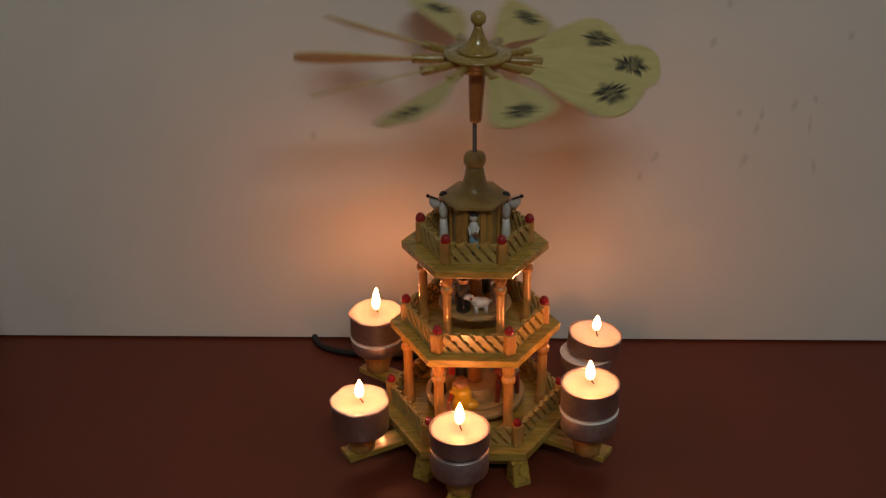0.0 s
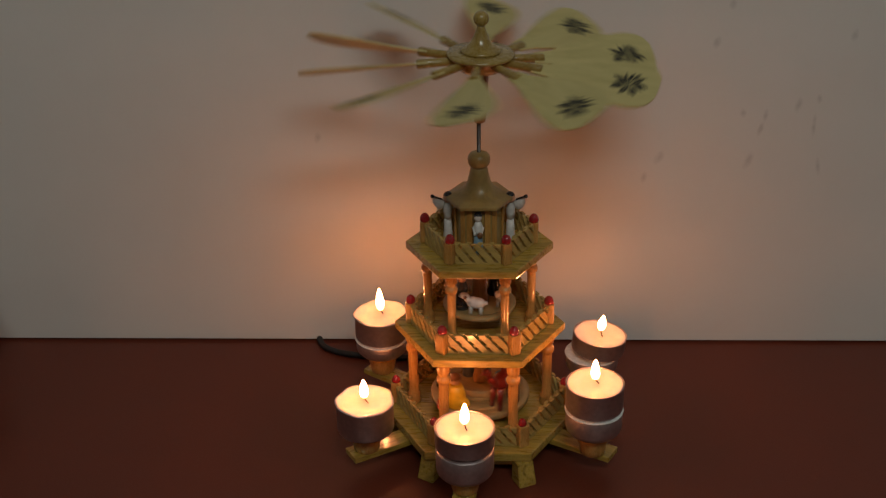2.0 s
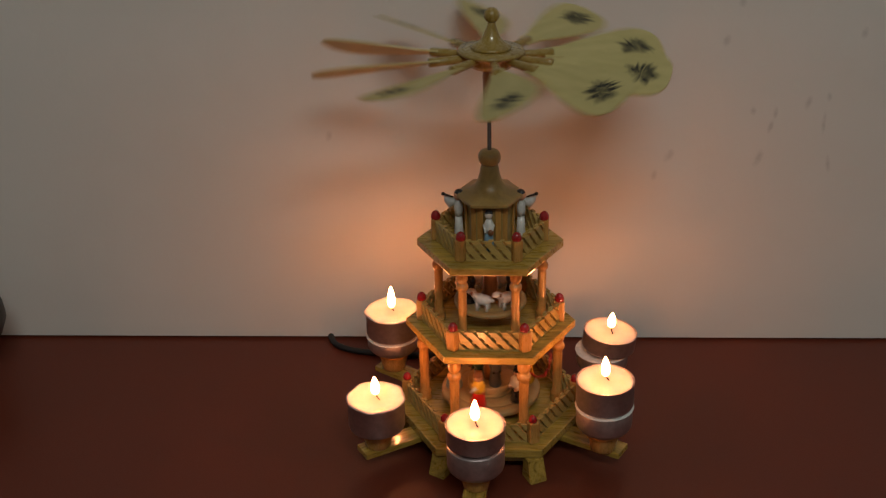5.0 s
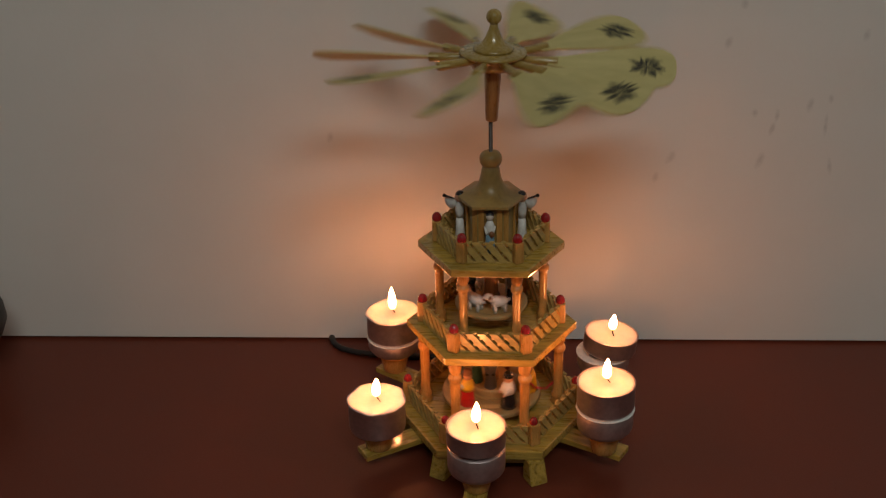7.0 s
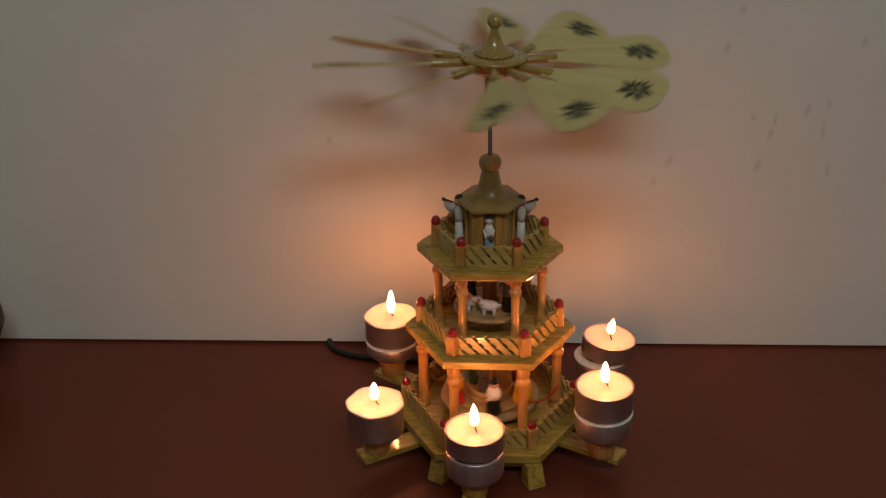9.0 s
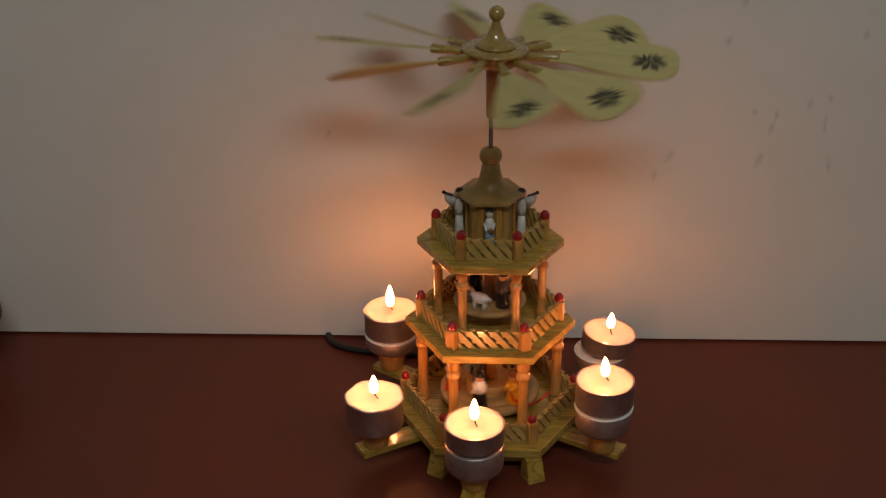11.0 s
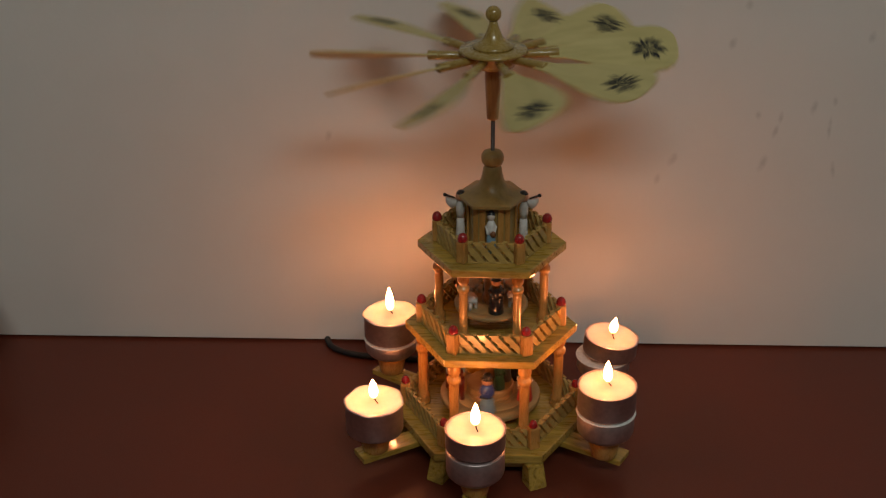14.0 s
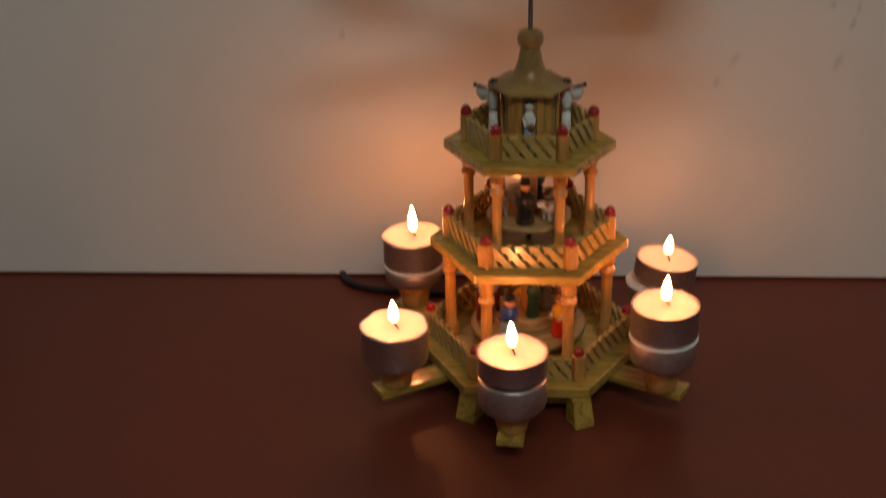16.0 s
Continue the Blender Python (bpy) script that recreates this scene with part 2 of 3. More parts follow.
def setting():
    bm = bmesh.new()
    box(bm, (3.2, 0.06, 2.18), pose(0, 0.03, 1.0922), 0.0)
    tagged(part("wall_north", bm, WALL, None, "off-white painted wall with small grey scuffs behind the table", pose(0, WALL_Y, 0, 0, 0, WALL_TURN)), kind="structure")
    bm = bmesh.new()
    box(bm, (2.3, 1.22, 0.03), pose(0, -0.61, -0.015), 0.0012)
    tagged(part("tabletop", bm, TABLE, None, "red-brown satin tabletop pushed against the wall", pose(0, WALL_Y + 0.06, 0, 0, 0, WALL_TURN)), kind="structure")
    bm = bmesh.new()
    box(bm, (4.6, 4.0, 0.05), pose(0, -1.2, -0.775))
    tagged(part("floor", bm, FLOOR_PAINT, None, "brown floor under the table"), kind="structure")
    bm = bmesh.new()
    box(bm, (4.6, 4.0, 0.05), pose(0, -1.2, 2.20))
    tagged(part("ceiling", bm, ROOM_PAINT, None, "plain pale ceiling"), kind="structure")
    for name, x in (("wall_west", -1.6), ("wall_east", 1.6)):
        bm = bmesh.new()
        box(bm, (0.06, 3.6, 2.92), pose(x, -1.2, 0.715))
        tagged(part(name, bm, ROOM_PAINT, None, "plain pale side wall"), kind="structure")
    # Wall out of view, added with an opening cut around the assumed light.
    bm = bmesh.new()
    for w, h, x, z in ((1.34, 2.92, -0.93, 0.715), (0.86, 2.92, 1.17, 0.715), (1.00, 2.53, 0.24, 0.520), (1.00, 0.12, 0.24, 2.115)):
        box(bm, (w, 0.06, h), pose(x, -1.76, z))
    tagged(part("wall_south", bm, ROOM_PAINT, None, "unseen plain pale wall with an assumed opening for the room light"), kind="structure")
    # legs that carry the table
    for x in (-1.05, 1.05):
        for y in (-0.88, 0.03):
            bm = bmesh.new()
            box(bm, (0.06, 0.06, 0.72), pose(x, y, -0.39), 0.004)
            tagged(part("table_leg", bm, TABLE, None, "square red-brown table leg"), kind="structure")


setting()

# ---------------------------------------------------------------- the pyramid
PHI = -1.48
TOP1, TOP2, TOP3 = 0.0232, 0.0882, 0.1495
R1, R2, R3 = 0.0705, 0.0579, 0.0487
POST1, POST2, POST3 = 0.0585, 0.0466, 0.0356
pyramid = thing("christmas_pyramid", "three-tier yellow lacquered wooden candle pyramid standing on the table", "candle pyramid", pose(0, 0, 0, 0, 0, PHI))


def column(r, z0, z1):
    h = z1 - z0
    k = r
    prof = [(k * 1.25, 0), (k * 1.35, .0012), (k * 1.35, .003), (k * 1.1, .0042), (k * 1.3, .0055), (k * 1.3, .0075), (k * .95, .009), (k * .9, h * .4),
            (k * .95, h * .66), (k * .93, h * .705), (k * 1.22, h * .712), (k * 1.32, h * .735), (k * 1.32, h * .755), (k * 1.22, h * .778), (k * .95, h * .785), (k * .98, h * .82), (k * 1.22, h * .835), (k * 1.26, h * .86), (k * 1.26, h)]
    return lathe(prof, 20)


def fence_between(p0, p1, z, height, count, parent):
    """Crossed slats between two posts, each slat a piece of its own."""
    d = p1 - p0
    length = d.length
    ang = math.degrees(math.atan2(d.y, d.x))
    fence = part("fence", rail_mesh(length), None, parent, "", Matrix.Translation(((p0 + p1) / 2).to_3d() + Vector((0, 0, z))) @ pose(0, 0, 0, 0, 0, ang))
    for lean, y in ((1, -0.0009), (-1, 0.0011)):
        for i in range(-1, count + 1):
            me = slat_mesh(length, height, count, lean, i)
            if me:
                ob = new("slat", me)
                ob.parent, ob.matrix_basis = fence, pose(0, y, 0)


MESHES = {}
FRONT_LEAN = -1  # the broad slats stand on the outer side


def rail_mesh(length):
    key = ("rail", round(length, 5))
    if key not in MESHES:
        bm = bmesh.new()
        box(bm, (length, 0.0034, 0.0012), pose(0, 0, 0.0006), 0.0003)
        MESHES[key] = mesh_of("fence_rail", bm, SLAT_WOOD)
    return MESHES[key]


def clip_x(poly, lim, sign):
    """Cuts a polygon of (x, z) at sign * x = lim."""
    out = []
    for (x0, z0), (x1, z1) in zip(poly, poly[1:] + poly[:1]):
        a, b = lim - sign * x0, lim - sign * x1
        if a >= 0:
            out.append((x0, z0))
        if a * b < 0:
            u = a / (a - b)
            out.append((x0 + u * (x1 - x0), z0 + u * (z1 - z0)))
    return out


def slat_mesh(length, height, count, lean, i):
    """One slanted slat, cut off where it meets the post."""
    key = ("slat", round(length, 5), lean, i)
    if key not in MESHES:
        step = length / count
        w, s, t = step * (0.64 if lean == FRONT_LEAN else 0.38), step * 0.74 * lean, 0.0009
        x = -length / 2 + (i + 0.5) * step
        poly = [(x - w / 2 + s, 0.0008), (x + w / 2 + s, 0.0008), (x + w / 2 - s, height), (x - w / 2 - s, height)]
        poly = clip_x(clip_x(poly, length / 2, 1), length / 2, -1)
        MESHES[key] = None
        if len(poly) >= 3 and max(p[0] for p in poly) - min(p[0] for p in poly) > 0.001:
            bm = bmesh.new()
            f = [bm.verts.new((px, -t, pz)) for px, pz in poly]
            g = [bm.verts.new((px, t, pz)) for px, pz in poly]
            bm.faces.new(f)
            bm.faces.new(g[::-1])
            for k in range(len(poly)):
                j = (k + 1) % len(poly)
                bm.faces.new((f[j], f[k], g[k], g[j]))
            bmesh.ops.recalc_face_normals(bm, faces=bm.faces[:])
            MESHES[key] = mesh_of("slat", bm, SLAT_WOOD)
    return MESHES[key]


def roof_loft():
    """A hexagonal eave that sweeps up into the round neck."""
    bm = bmesh.new()
    rows = [(0.0190, 0.1806, 1), (0.0226, 0.1808, 1), (0.0232, 0.1814, 1), (0.0232, 0.1832, 1), (0.0222, 0.1839, 1), (0.0188, 0.1845, .9), (0.0155, 0.1853, .6),
            (0.0126, 0.1866, .25), (0.0103, 0.1884, .05), (0.0087, 0.1906, 0), (0.0075, 0.1935, 0), (0.0066, 0.1968, 0), (0.0060, 0.2005, 0), (0.0053, 0.2030, 0), (0.0046, 0.2038, 0)]
    rings = []
    for r, z, hexed in rows:
        ring = []
        for i in range(48):
            a = 2 * math.pi * i / 48
            flat = math.cos(math.pi / 6) / math.cos((a % (math.pi / 3)) - math.pi / 6)
            rr = r * (hexed * flat + 1 - hexed)
            ring.append(bm.verts.new((rr * math.cos(a), rr * math.sin(a), z)))
        rings.append(ring)
    for k, (lo, hi) in enumerate(zip(rings, rings[1:])):
        for i in range(48):
            j = (i + 1) % 48
            f = bm.faces.new((lo[i], lo[j], hi[j], hi[i]))
            f.smooth = k > 3
    bm.faces.new(rings[0][::-1])
    return bm


def build_pyramid():
    part("base_plate", hexagon(R1, TOP1 - 0.0065, TOP1, 0.0009), PLATE_WOOD, pyramid, "yellow hexagonal base board")
    part("middle_plate", hexagon(R2, TOP2 - 0.0055, TOP2, 0.0009), PLATE_WOOD, pyramid, "yellow hexagonal middle board")
    part("upper_plate", hexagon(R3, TOP3 - 0.0055, TOP3, 0.0009), PLATE_WOOD, pyramid, "olive yellow hexagonal upper board")
    part("base_rim", hexagon(0.0600, 0.0075, 0.0108, 0.0006), PLATE_WOOD, pyramid, "thin lower board between the feet")
    # feet, splayed at the six corners
    for i in range(6):
        a = 60 * i
        bm = bmesh.new()
        vs = []
        for z, r0, r1, w in ((0.0, 0.058, 0.0712, 0.0062), (TOP1 - 0.0065, 0.058, 0.0665, 0.0056)):
            vs.append([bm.verts.new(polar(r, 0, z) + Vector((0, y, 0))) for r, y in ((r0, -w), (r1, -w), (r1, w), (r0, w))])
        lo, hi = vs
        bm.faces.new(lo[::-1]), bm.faces.new(hi)
        for k in range(4):
            bm.faces.new((lo[k], lo[(k + 1) % 4], hi[(k + 1) % 4], hi[k]))
        bmesh.ops.bevel(bm, geom=list(bm.edges), offset=0.0006, segments=2, affect="EDGES")
        part("foot", bm, PLATE_WOOD, pyramid, "", pose(0, 0, 0, 0, 0, a - 3 if i == 5 else a) @ pose(0.003 if i == 5 else 0, 0, 0))
    # turned columns
    for r, z0, z1, rad in ((0.0462, TOP1, TOP2 - 0.0055, 0.0036), (0.0347, TOP2, TOP3 - 0.0055, 0.0031)):
        me = mesh_of("column", column(rad, z0, z1), POST_WOOD)
        for i in range(6):
            part("column", me, None, pyramid, "", Matrix.Translation(polar(r, 60 * i, z0)))
    # scalloped aprons under the upper boards
    for r, z, w in ((0.0462, TOP2 - 0.0055, 0.0385), (0.0347, TOP3 - 0.0055, 0.028)):
        bm = bmesh.new()
        n = 12
        top = [bm.verts.new((-w / 2 + w * i / n, 0, 0)) for i in range(n + 1)]
        low = [bm.verts.new((-w / 2 + w * i / n, 0, -0.0016 - 0.0032 * abs(2 * i / n - 1) ** 2.5)) for i in range(n + 1)]
        for i in range(n):
            bm.faces.new((low[i], low[i + 1], top[i + 1], top[i]))
        res = bmesh.ops.extrude_face_region(bm, geom=bm.faces[:])
        bmesh.ops.translate(bm, verts=[v for v in res["geom"] if isinstance(v, bmesh.types.BMVert)], vec=(0, 0.0016, 0))
        bmesh.ops.recalc_face_normals(bm, faces=bm.faces[:])
        me = mesh_of("apron", bm, POST_WOOD)
        for i in range(6):
            a = 60 * i + 30
            part("apron", me, None, pyramid, "", Matrix.Translation(polar(r * math.cos(radians(30)), a, z)) @ pose(0, 0, 0, 0, 0, a + 90))
    # railing posts with red caps, and the slatted fences between them
    for r, z, w, h, cap in ((POST1, TOP1, 0.0072, 0.0160, 0.0027), (POST2, TOP2, 0.0072, 0.0150, 0.0030), (POST3, TOP3, 0.0062, 0.0150, 0.0030)):
        bm = bmesh.new()
        box(bm, (w, w, h), pose(0, 0, h / 2), 0.0011)
        post = mesh_of("rail_post", bm, POST_WOOD)
        cap_me = mesh_of("cap", lathe([(cap * 1.02, 0), (cap * 1.1, cap * .35), (cap * 1.05, cap * .9), (cap * .8, cap * 1.45), (cap * .4, cap * 1.8), (0, cap * 1.9)], 16), RED)
        for i in range(6):
            p = part("rail_post", post, None, pyramid, "", Matrix.Translation(polar(r, 60 * i, z)) @ pose(0, 0, 0, 0, 0, 60 * i + 90))
            part("cap", cap_me, None, p, "glossy dark red domed cap", Matrix.Translation((0, 0, h - 0.0002)))
        for i in range(6):
            a, b = polar(r, 60 * i, 0).to_2d(), polar(r, 60 * i + 60, 0).to_2d()
            u = (b - a).normalized() * (w / 2 + 0.0002)
            fence_between(b - u, a + u, z, 0.0142, 7 if z == TOP1 else 5 if z == TOP2 else 4, pyramid)
    # lantern room, its roof and the turned neck
    bm = hexagon(0.0166, TOP3, 0.1808, 0.0006)
    part("lantern_core", bm, ROOF_WOOD, pyramid, "brown panelled lantern room")
    bm = bmesh.new()
    box(bm, (0.0040, 0.0016, 0.0305), pose(0, 0, 0.01525), 0.0005)
    pil = mesh_of("pilaster", bm, POST_WOOD)
    for i in range(6):
        for da in (-9, 9):
            part("pilaster", pil, None, pyramid, "", Matrix.Translation(polar(0.0158, 60 * i + da, TOP3)) @ pose(0, 0, 0, 0, 0, 60 * i + da + 90))
    part("lantern_roof", roof_loft(), ROOF_WOOD, pyramid, "brown hexagonal lantern roof swept up to the neck")
    neck = [(0.0040, 0.2030), (0.0052, 0.2036), (0.0063, 0.2046), (0.0071, 0.2064),
            (0.0073, 0.2085), (0.0070, 0.2105), (0.0060, 0.2122), (0.0038, 0.2133), (0.0018, 0.2135)]
    part("bead", lathe(neck, 32), ROOF_WOOD, pyramid, "brown round turned bead")


build_pyramid()

# ---------------------------------------------------------------- candles on their arms
CANDLES = [  # angle in the world, radius, height of the wax, kind
    (-96.1, 0.0918, 0.0650, "stacked"),
    (-149.0, 0.0892, 0.0545, "single"),
    (-33.5, 0.0900, 0.0710, "ringed"),
    (144.0, 0.0885, 0.0645, "ringed"),
    (23.0, 0.0905, 0.0575, "tilted")]
ARM_TURN = (0.0, 0.0, 3.5, 0.0, 0.0)
ARM_TOP = TOP1 - 0.0065


FLAMES = []


def tealight(m, top, height, scallop, flame_h, seed):
    """A burning tealight: thin cup, wax pool, bent wick and flame. Its origin is at the foot of the cup."""
    rnd = random.Random(seed)
    tl = thing("tealight", "burning tealight in an aluminium cup with molten cream wax" if not scallop else "burning tealight with a crumpled wavy rim of wax", "candle", m, "tealights on the pyramid")
    r = 0.019
    ph = rnd.random() * 6
    wave = (lambda a, z: 1 + (0.012 + 0.026 * math.sin(5 * a + ph) + 0.018 * math.sin(8 * a + 2 * ph) if z > height - 0.0002 else 0)) if scallop else None
    prof = [(r - .0034, 0), (r - .0026, .0009), (r - .0003, .0016), (r, .0026), (r, height - .0004), (r + .0003, height), (r - .0001, height + .0002), (r - .0005, height - .0012), (r - .0006, height - .004)]
    part("cup", lathe(prof, 48), ALU, tl, "dull aluminium cup")
    dip = 0.0008
    pool = [(r - .0006, height - .0035), (r - .0006, height - dip * .6), (r - .0012, height - dip * .2), (r - .003, height - dip), (r * .5, height - dip * 1.6), (r * .15, height - dip * 1.4), (0, height - dip * 1.3)]
    if scallop:
        pool = [(r - .0006, height - .0035), (r - .0004, height - .0006), (r + .0003, height), (r + .0002, height + .0006), (r - .0012, height + .0008), (r - .0038, height - dip * .6), (r * .5, height - dip * 1.6), (r * .15, height - dip * 1.4), (0, height - dip * 1.3)]
    part("wax", lathe(pool, 72, wave=wave), WAX, tl, "cream molten wax")
    bm = bmesh.new()
    z = height - dip * 1.6
    pts = [(0.0016, -0.0022, z), (0.0006, -0.0012, z + .002), (0, 0, z + .004), (-0.0001, 0, z + .0056)]
    for a, b in zip(pts, pts[1:]):
        rod(bm, a, b, 0.00042, 0.0004, 6)
    part("wick", bm, WICK, tl, "short bent black wick")
    h = flame_h * 0.95
    k = .0029
    fl = [(0, 0), (k * .55, h * .03), (k * .88, h * .12), (k, h * .26), (k * .97, h * .40), (k * .82, h * .58), (k * .58, h * .75), (k * .30, h * .90), (0, h)]
    FLAMES.append((part("flame", lathe(fl, 16), FLAME[seed], tl, "bright yellow-white flame"), z + .0042, ph))
    return tl


def empty_cup(m, height, rim):
    """A spent aluminium cup used as a riser."""
    c = thing("empty_tealight_cup", "spent aluminium tealight cup as a riser" + (", white wax rim" if rim else ""), "candle cup", m, "risers under the tealights")
    r = 0.0186
    part("cup", lathe([(r - .0060, 0), (r - .0022, .0010), (r - .0006, .0030), (r, .005), (r, height - .0016), (r - .0005, height - .0009), (r - .0045, height - .0003)], 48), ALU, c, "dented aluminium cup")
    if rim:
        part("rim", lathe([(r - .001, height - .0010), (r + .0006, height - .0009), (r + .0009, height - .0003), (r + .0004, height), (r - .002, height)], 48), WAX_RIM, c, "white rim")
    return c


def candles():
    for i, (a, r, top, style) in enumerate(CANDLES):
        x, y, _ = polar(r, a, 0)
        # arm and turned foot belong to the pyramid
        la = a - PHI + ARM_TURN[i]
        inner, outer = 0.040, r + 0.0125
        bm = bmesh.new()
        box(bm, (outer - inner, 0.0150, 0.0042), pose((inner + outer) / 2, 0, ARM_TOP - 0.0021), 0.0007)
        arm = part("arm", bm, PLATE_WOOD, pyramid, "flat wooden candle arm", pose(0, 0, 0, 0, 0, la))
        foot_top = {"stacked": 0.0300, "single": 0.0320, "ringed": top - (0.0315 if i == 3 else 0.0375), "tilted": 0.0285}[style]
        fh = foot_top - ARM_TOP
        part("candle_foot", lathe([(0.0078, 0), (0.0086, .0008), (0.0092, fh * .3), (0.0108, fh * .7), (0.0122, fh)], 28), POST_WOOD, arm, "turned wooden candle foot", Matrix.Translation(polar(r, -ARM_TURN[i], ARM_TOP)))
        turn = pose(0, 0, 0, 0, 0, 37 * i)
        fh = 0.0192 if i == 3 else 0.0158
        if style == "single":
            tealight(pose(x, y, foot_top) @ turn, top, top - foot_top, True, 0.0145, i)
        elif style == "stacked":
            empty_cup(pose(x, y, foot_top) @ turn, 0.0205, False)
            tealight(pose(x, y, foot_top + .0208), top, top - foot_top - .0208, False, 0.0162, i)
        elif style == "ringed":
            riser = 0.0125 if i == 3 else 0.0180
            empty_cup(pose(x, y, foot_top) @ turn, riser, True)
            tealight(pose(x, y, foot_top + riser) @ turn, top, top - foot_top - riser, i == 3, fh, i)
        else:
            empty_cup(pose(x - .003, y, foot_top) @ turn, 0.0135, True)
            tealight(pose(x + .0008, y, foot_top + .0150) @ pose(0, 0, 0, 0, 6.5, 0), top, top - foot_top - .0152, False, 0.0128, i)


candles()

# ---------------------------------------------------------------- rotor, spindle and turntables
BLADE_TILT = (24.0, 29.0, 25.0, 15.0, 28.0, 29.5, 24.0, 22.0, 15.0, 24.0)
ROTOR_Z = 0.2755
BLADE_OFF = (0.4, -1.7, -1.9, -0.7, 4.5, 5.3, -1.1, -4.8, -2.1, 2.0)
BLADE_RISE = (-1.4, -2.5, -1.3, 1.4, 2.0, 1.0, -0.5, -0.7, 1.8, 0.1)
rotor = thing("pyramid_rotor", "spinning wooden rotor with ten pale blades and a turned knob", "rotor")
spindle = thing("spindle", "dark steel spindle carrying two wooden turntables", "spindle")
PIVOT = 0.2085


def blade_mesh():
    """A thin blade along +x: narrow root, broad rounded tip."""
    bm = bmesh.new()
    r0, r1, t = 0.034, 0.1125, 0.00055
    outline = [(r0, 0.0042), (0.045, 0.0058), (0.060, 0.0112), (0.075, 0.0162), (0.088, 0.0194), (0.097, 0.0203), (0.104, 0.0188), (0.109, 0.0150), (0.1118, 0.0095), (r1, 0.0035)]
    pts = outline + [(x, -y) for x, y in outline[::-1]]
    up = [bm.verts.new((x, y * .95, t)) for x, y in pts]
    dn = [bm.verts.new((x, y * .95, -t)) for x, y in pts]
    bm.faces.new(up)
    bm.faces.new(dn[::-1])
    n = len(pts)
    for i in range(n):
        j = (i + 1) % n
        bm.faces.new((up[i], dn[i], dn[j], up[j]))
    bmesh.ops.recalc_face_normals(bm, faces=bm.faces[:])
    return mesh_of("blade", bm, BLADE_WOOD)


def motif_mesh():
    """Loose brush strokes fanning out from a point, stamped on a blade."""
    rnd = random.Random(5)
    bm = bmesh.new()
    mid = bm.verts.new((0, 0, 0))
    for k in range(15):
        a = 2 * math.pi * k / 15 + rnd.uniform(-0.08, 0.08)
        r_in, r_out, w = rnd.uniform(.0022, .0042), rnd.uniform(.0092, .0124), rnd.uniform(.00065, .00095)
        bend = rnd.choice((-1, 1)) * rnd.uniform(0.10, 0.30)
        row = []
        for s in range(5):
            u = s / 4
            rr, aa = r_in + (r_out - r_in) * u, a + bend * u * u
            wd = w * (0.12 + 1.25 * math.sin(math.pi * min(1, u * .92 + 0.08)))
            c = Vector((rr * math.cos(aa) * 1.05, rr * math.sin(aa) * 0.95, 0))
            nrm = Vector((-math.sin(aa), math.cos(aa), 0)) * wd
            row.append((bm.verts.new(c - nrm), bm.verts.new(c + nrm)))
        bm.faces.new((mid, row[0][0], row[0][1]))
        for (a0, a1), (b0, b1) in zip(row, row[1:]):
            bm.faces.new((a0, b0, b1, a1))
    bmesh.ops.recalc_face_normals(bm, faces=bm.faces[:])
    res = bmesh.ops.extrude_face_region(bm, geom=bm.faces[:])
    bmesh.ops.translate(bm, verts=[v for v in res["geom"] if isinstance(v, bmesh.types.BMVert)], vec=(0, 0, 0.0001))
    return mesh_of("motif", bm, INK)


def build_rotor():
    z = ROTOR_Z - PIVOT
    hub = [(0.0060, -0.0066), (0.0135, -0.0060), (0.0150, -0.0030), (0.0150, 0.0020), (0.0205, 0.0024), (0.0212, 0.0034), (0.0205, 0.0046), (0.0125, 0.0052)]
    part("hub", lathe(hub, 40), HUB_WOOD, rotor, "turned wooden hub disc", pose(0, 0, z))
    bell = [(0.0125, 0), (0.0128, .0010), (0.0120, .0020), (0.0085, .0038), (0.0062, .0062), (0.0048, .0090), (0.0034, .0125), (0.0026, .0150), (0.0024, .0165)]
    part("bell", lathe(bell, 32), HUB_WOOD, rotor, "bell-shaped turned cap", pose(0, 0, z + 0.0052))
    k = 0.0049
    part("knob", lathe([(k * math.sin(math.pi * i / 12), -k * math.cos(math.pi * i / 12)) for i in range(13)], 24), HUB_WOOD, rotor, "round turned knob", pose(0, 0, z + 0.0052 + 0.0165 + 0.0044))
    stem = [(0.0030, -.0412), (0.0037, -.0410), (0.0040, -.0390), (0.0052, -.0130), (0.0050, -.0066), (0.0048, -.006)]
    part("stem", lathe(stem, 24), STEM_WOOD, rotor, "reddish tapered turned stem", pose(0, 0, z))
    peg = mesh_of("peg", lathe([(0.0022, 0), (0.0025, .0008), (0.0027, .012), (0.0030, .0252), (0.0026, .0262)], 16), HUB_WOOD)
    blade, motif = blade_mesh(), motif_mesh()
    for i in range(10):
        m = pose(0, 0, z, 0, 0, 36 * i + BLADE_OFF[i]) @ pose(0, 0, 0, 0, -BLADE_RISE[i], 0)
        part("peg", peg, None, rotor, "", m @ pose(0.014, 0, 0, 0, 90, 0))
        b = part("blade", blade, None, rotor, "", m @ pose(0, 0, 0, BLADE_TILT[i], 0, 0))
        part("motif", motif, None, b, "black brush-stroke flower", pose(0.0945, 0, 0.00058))


build_rotor()

DISC1, DISC2 = 0.0336, 0.1046


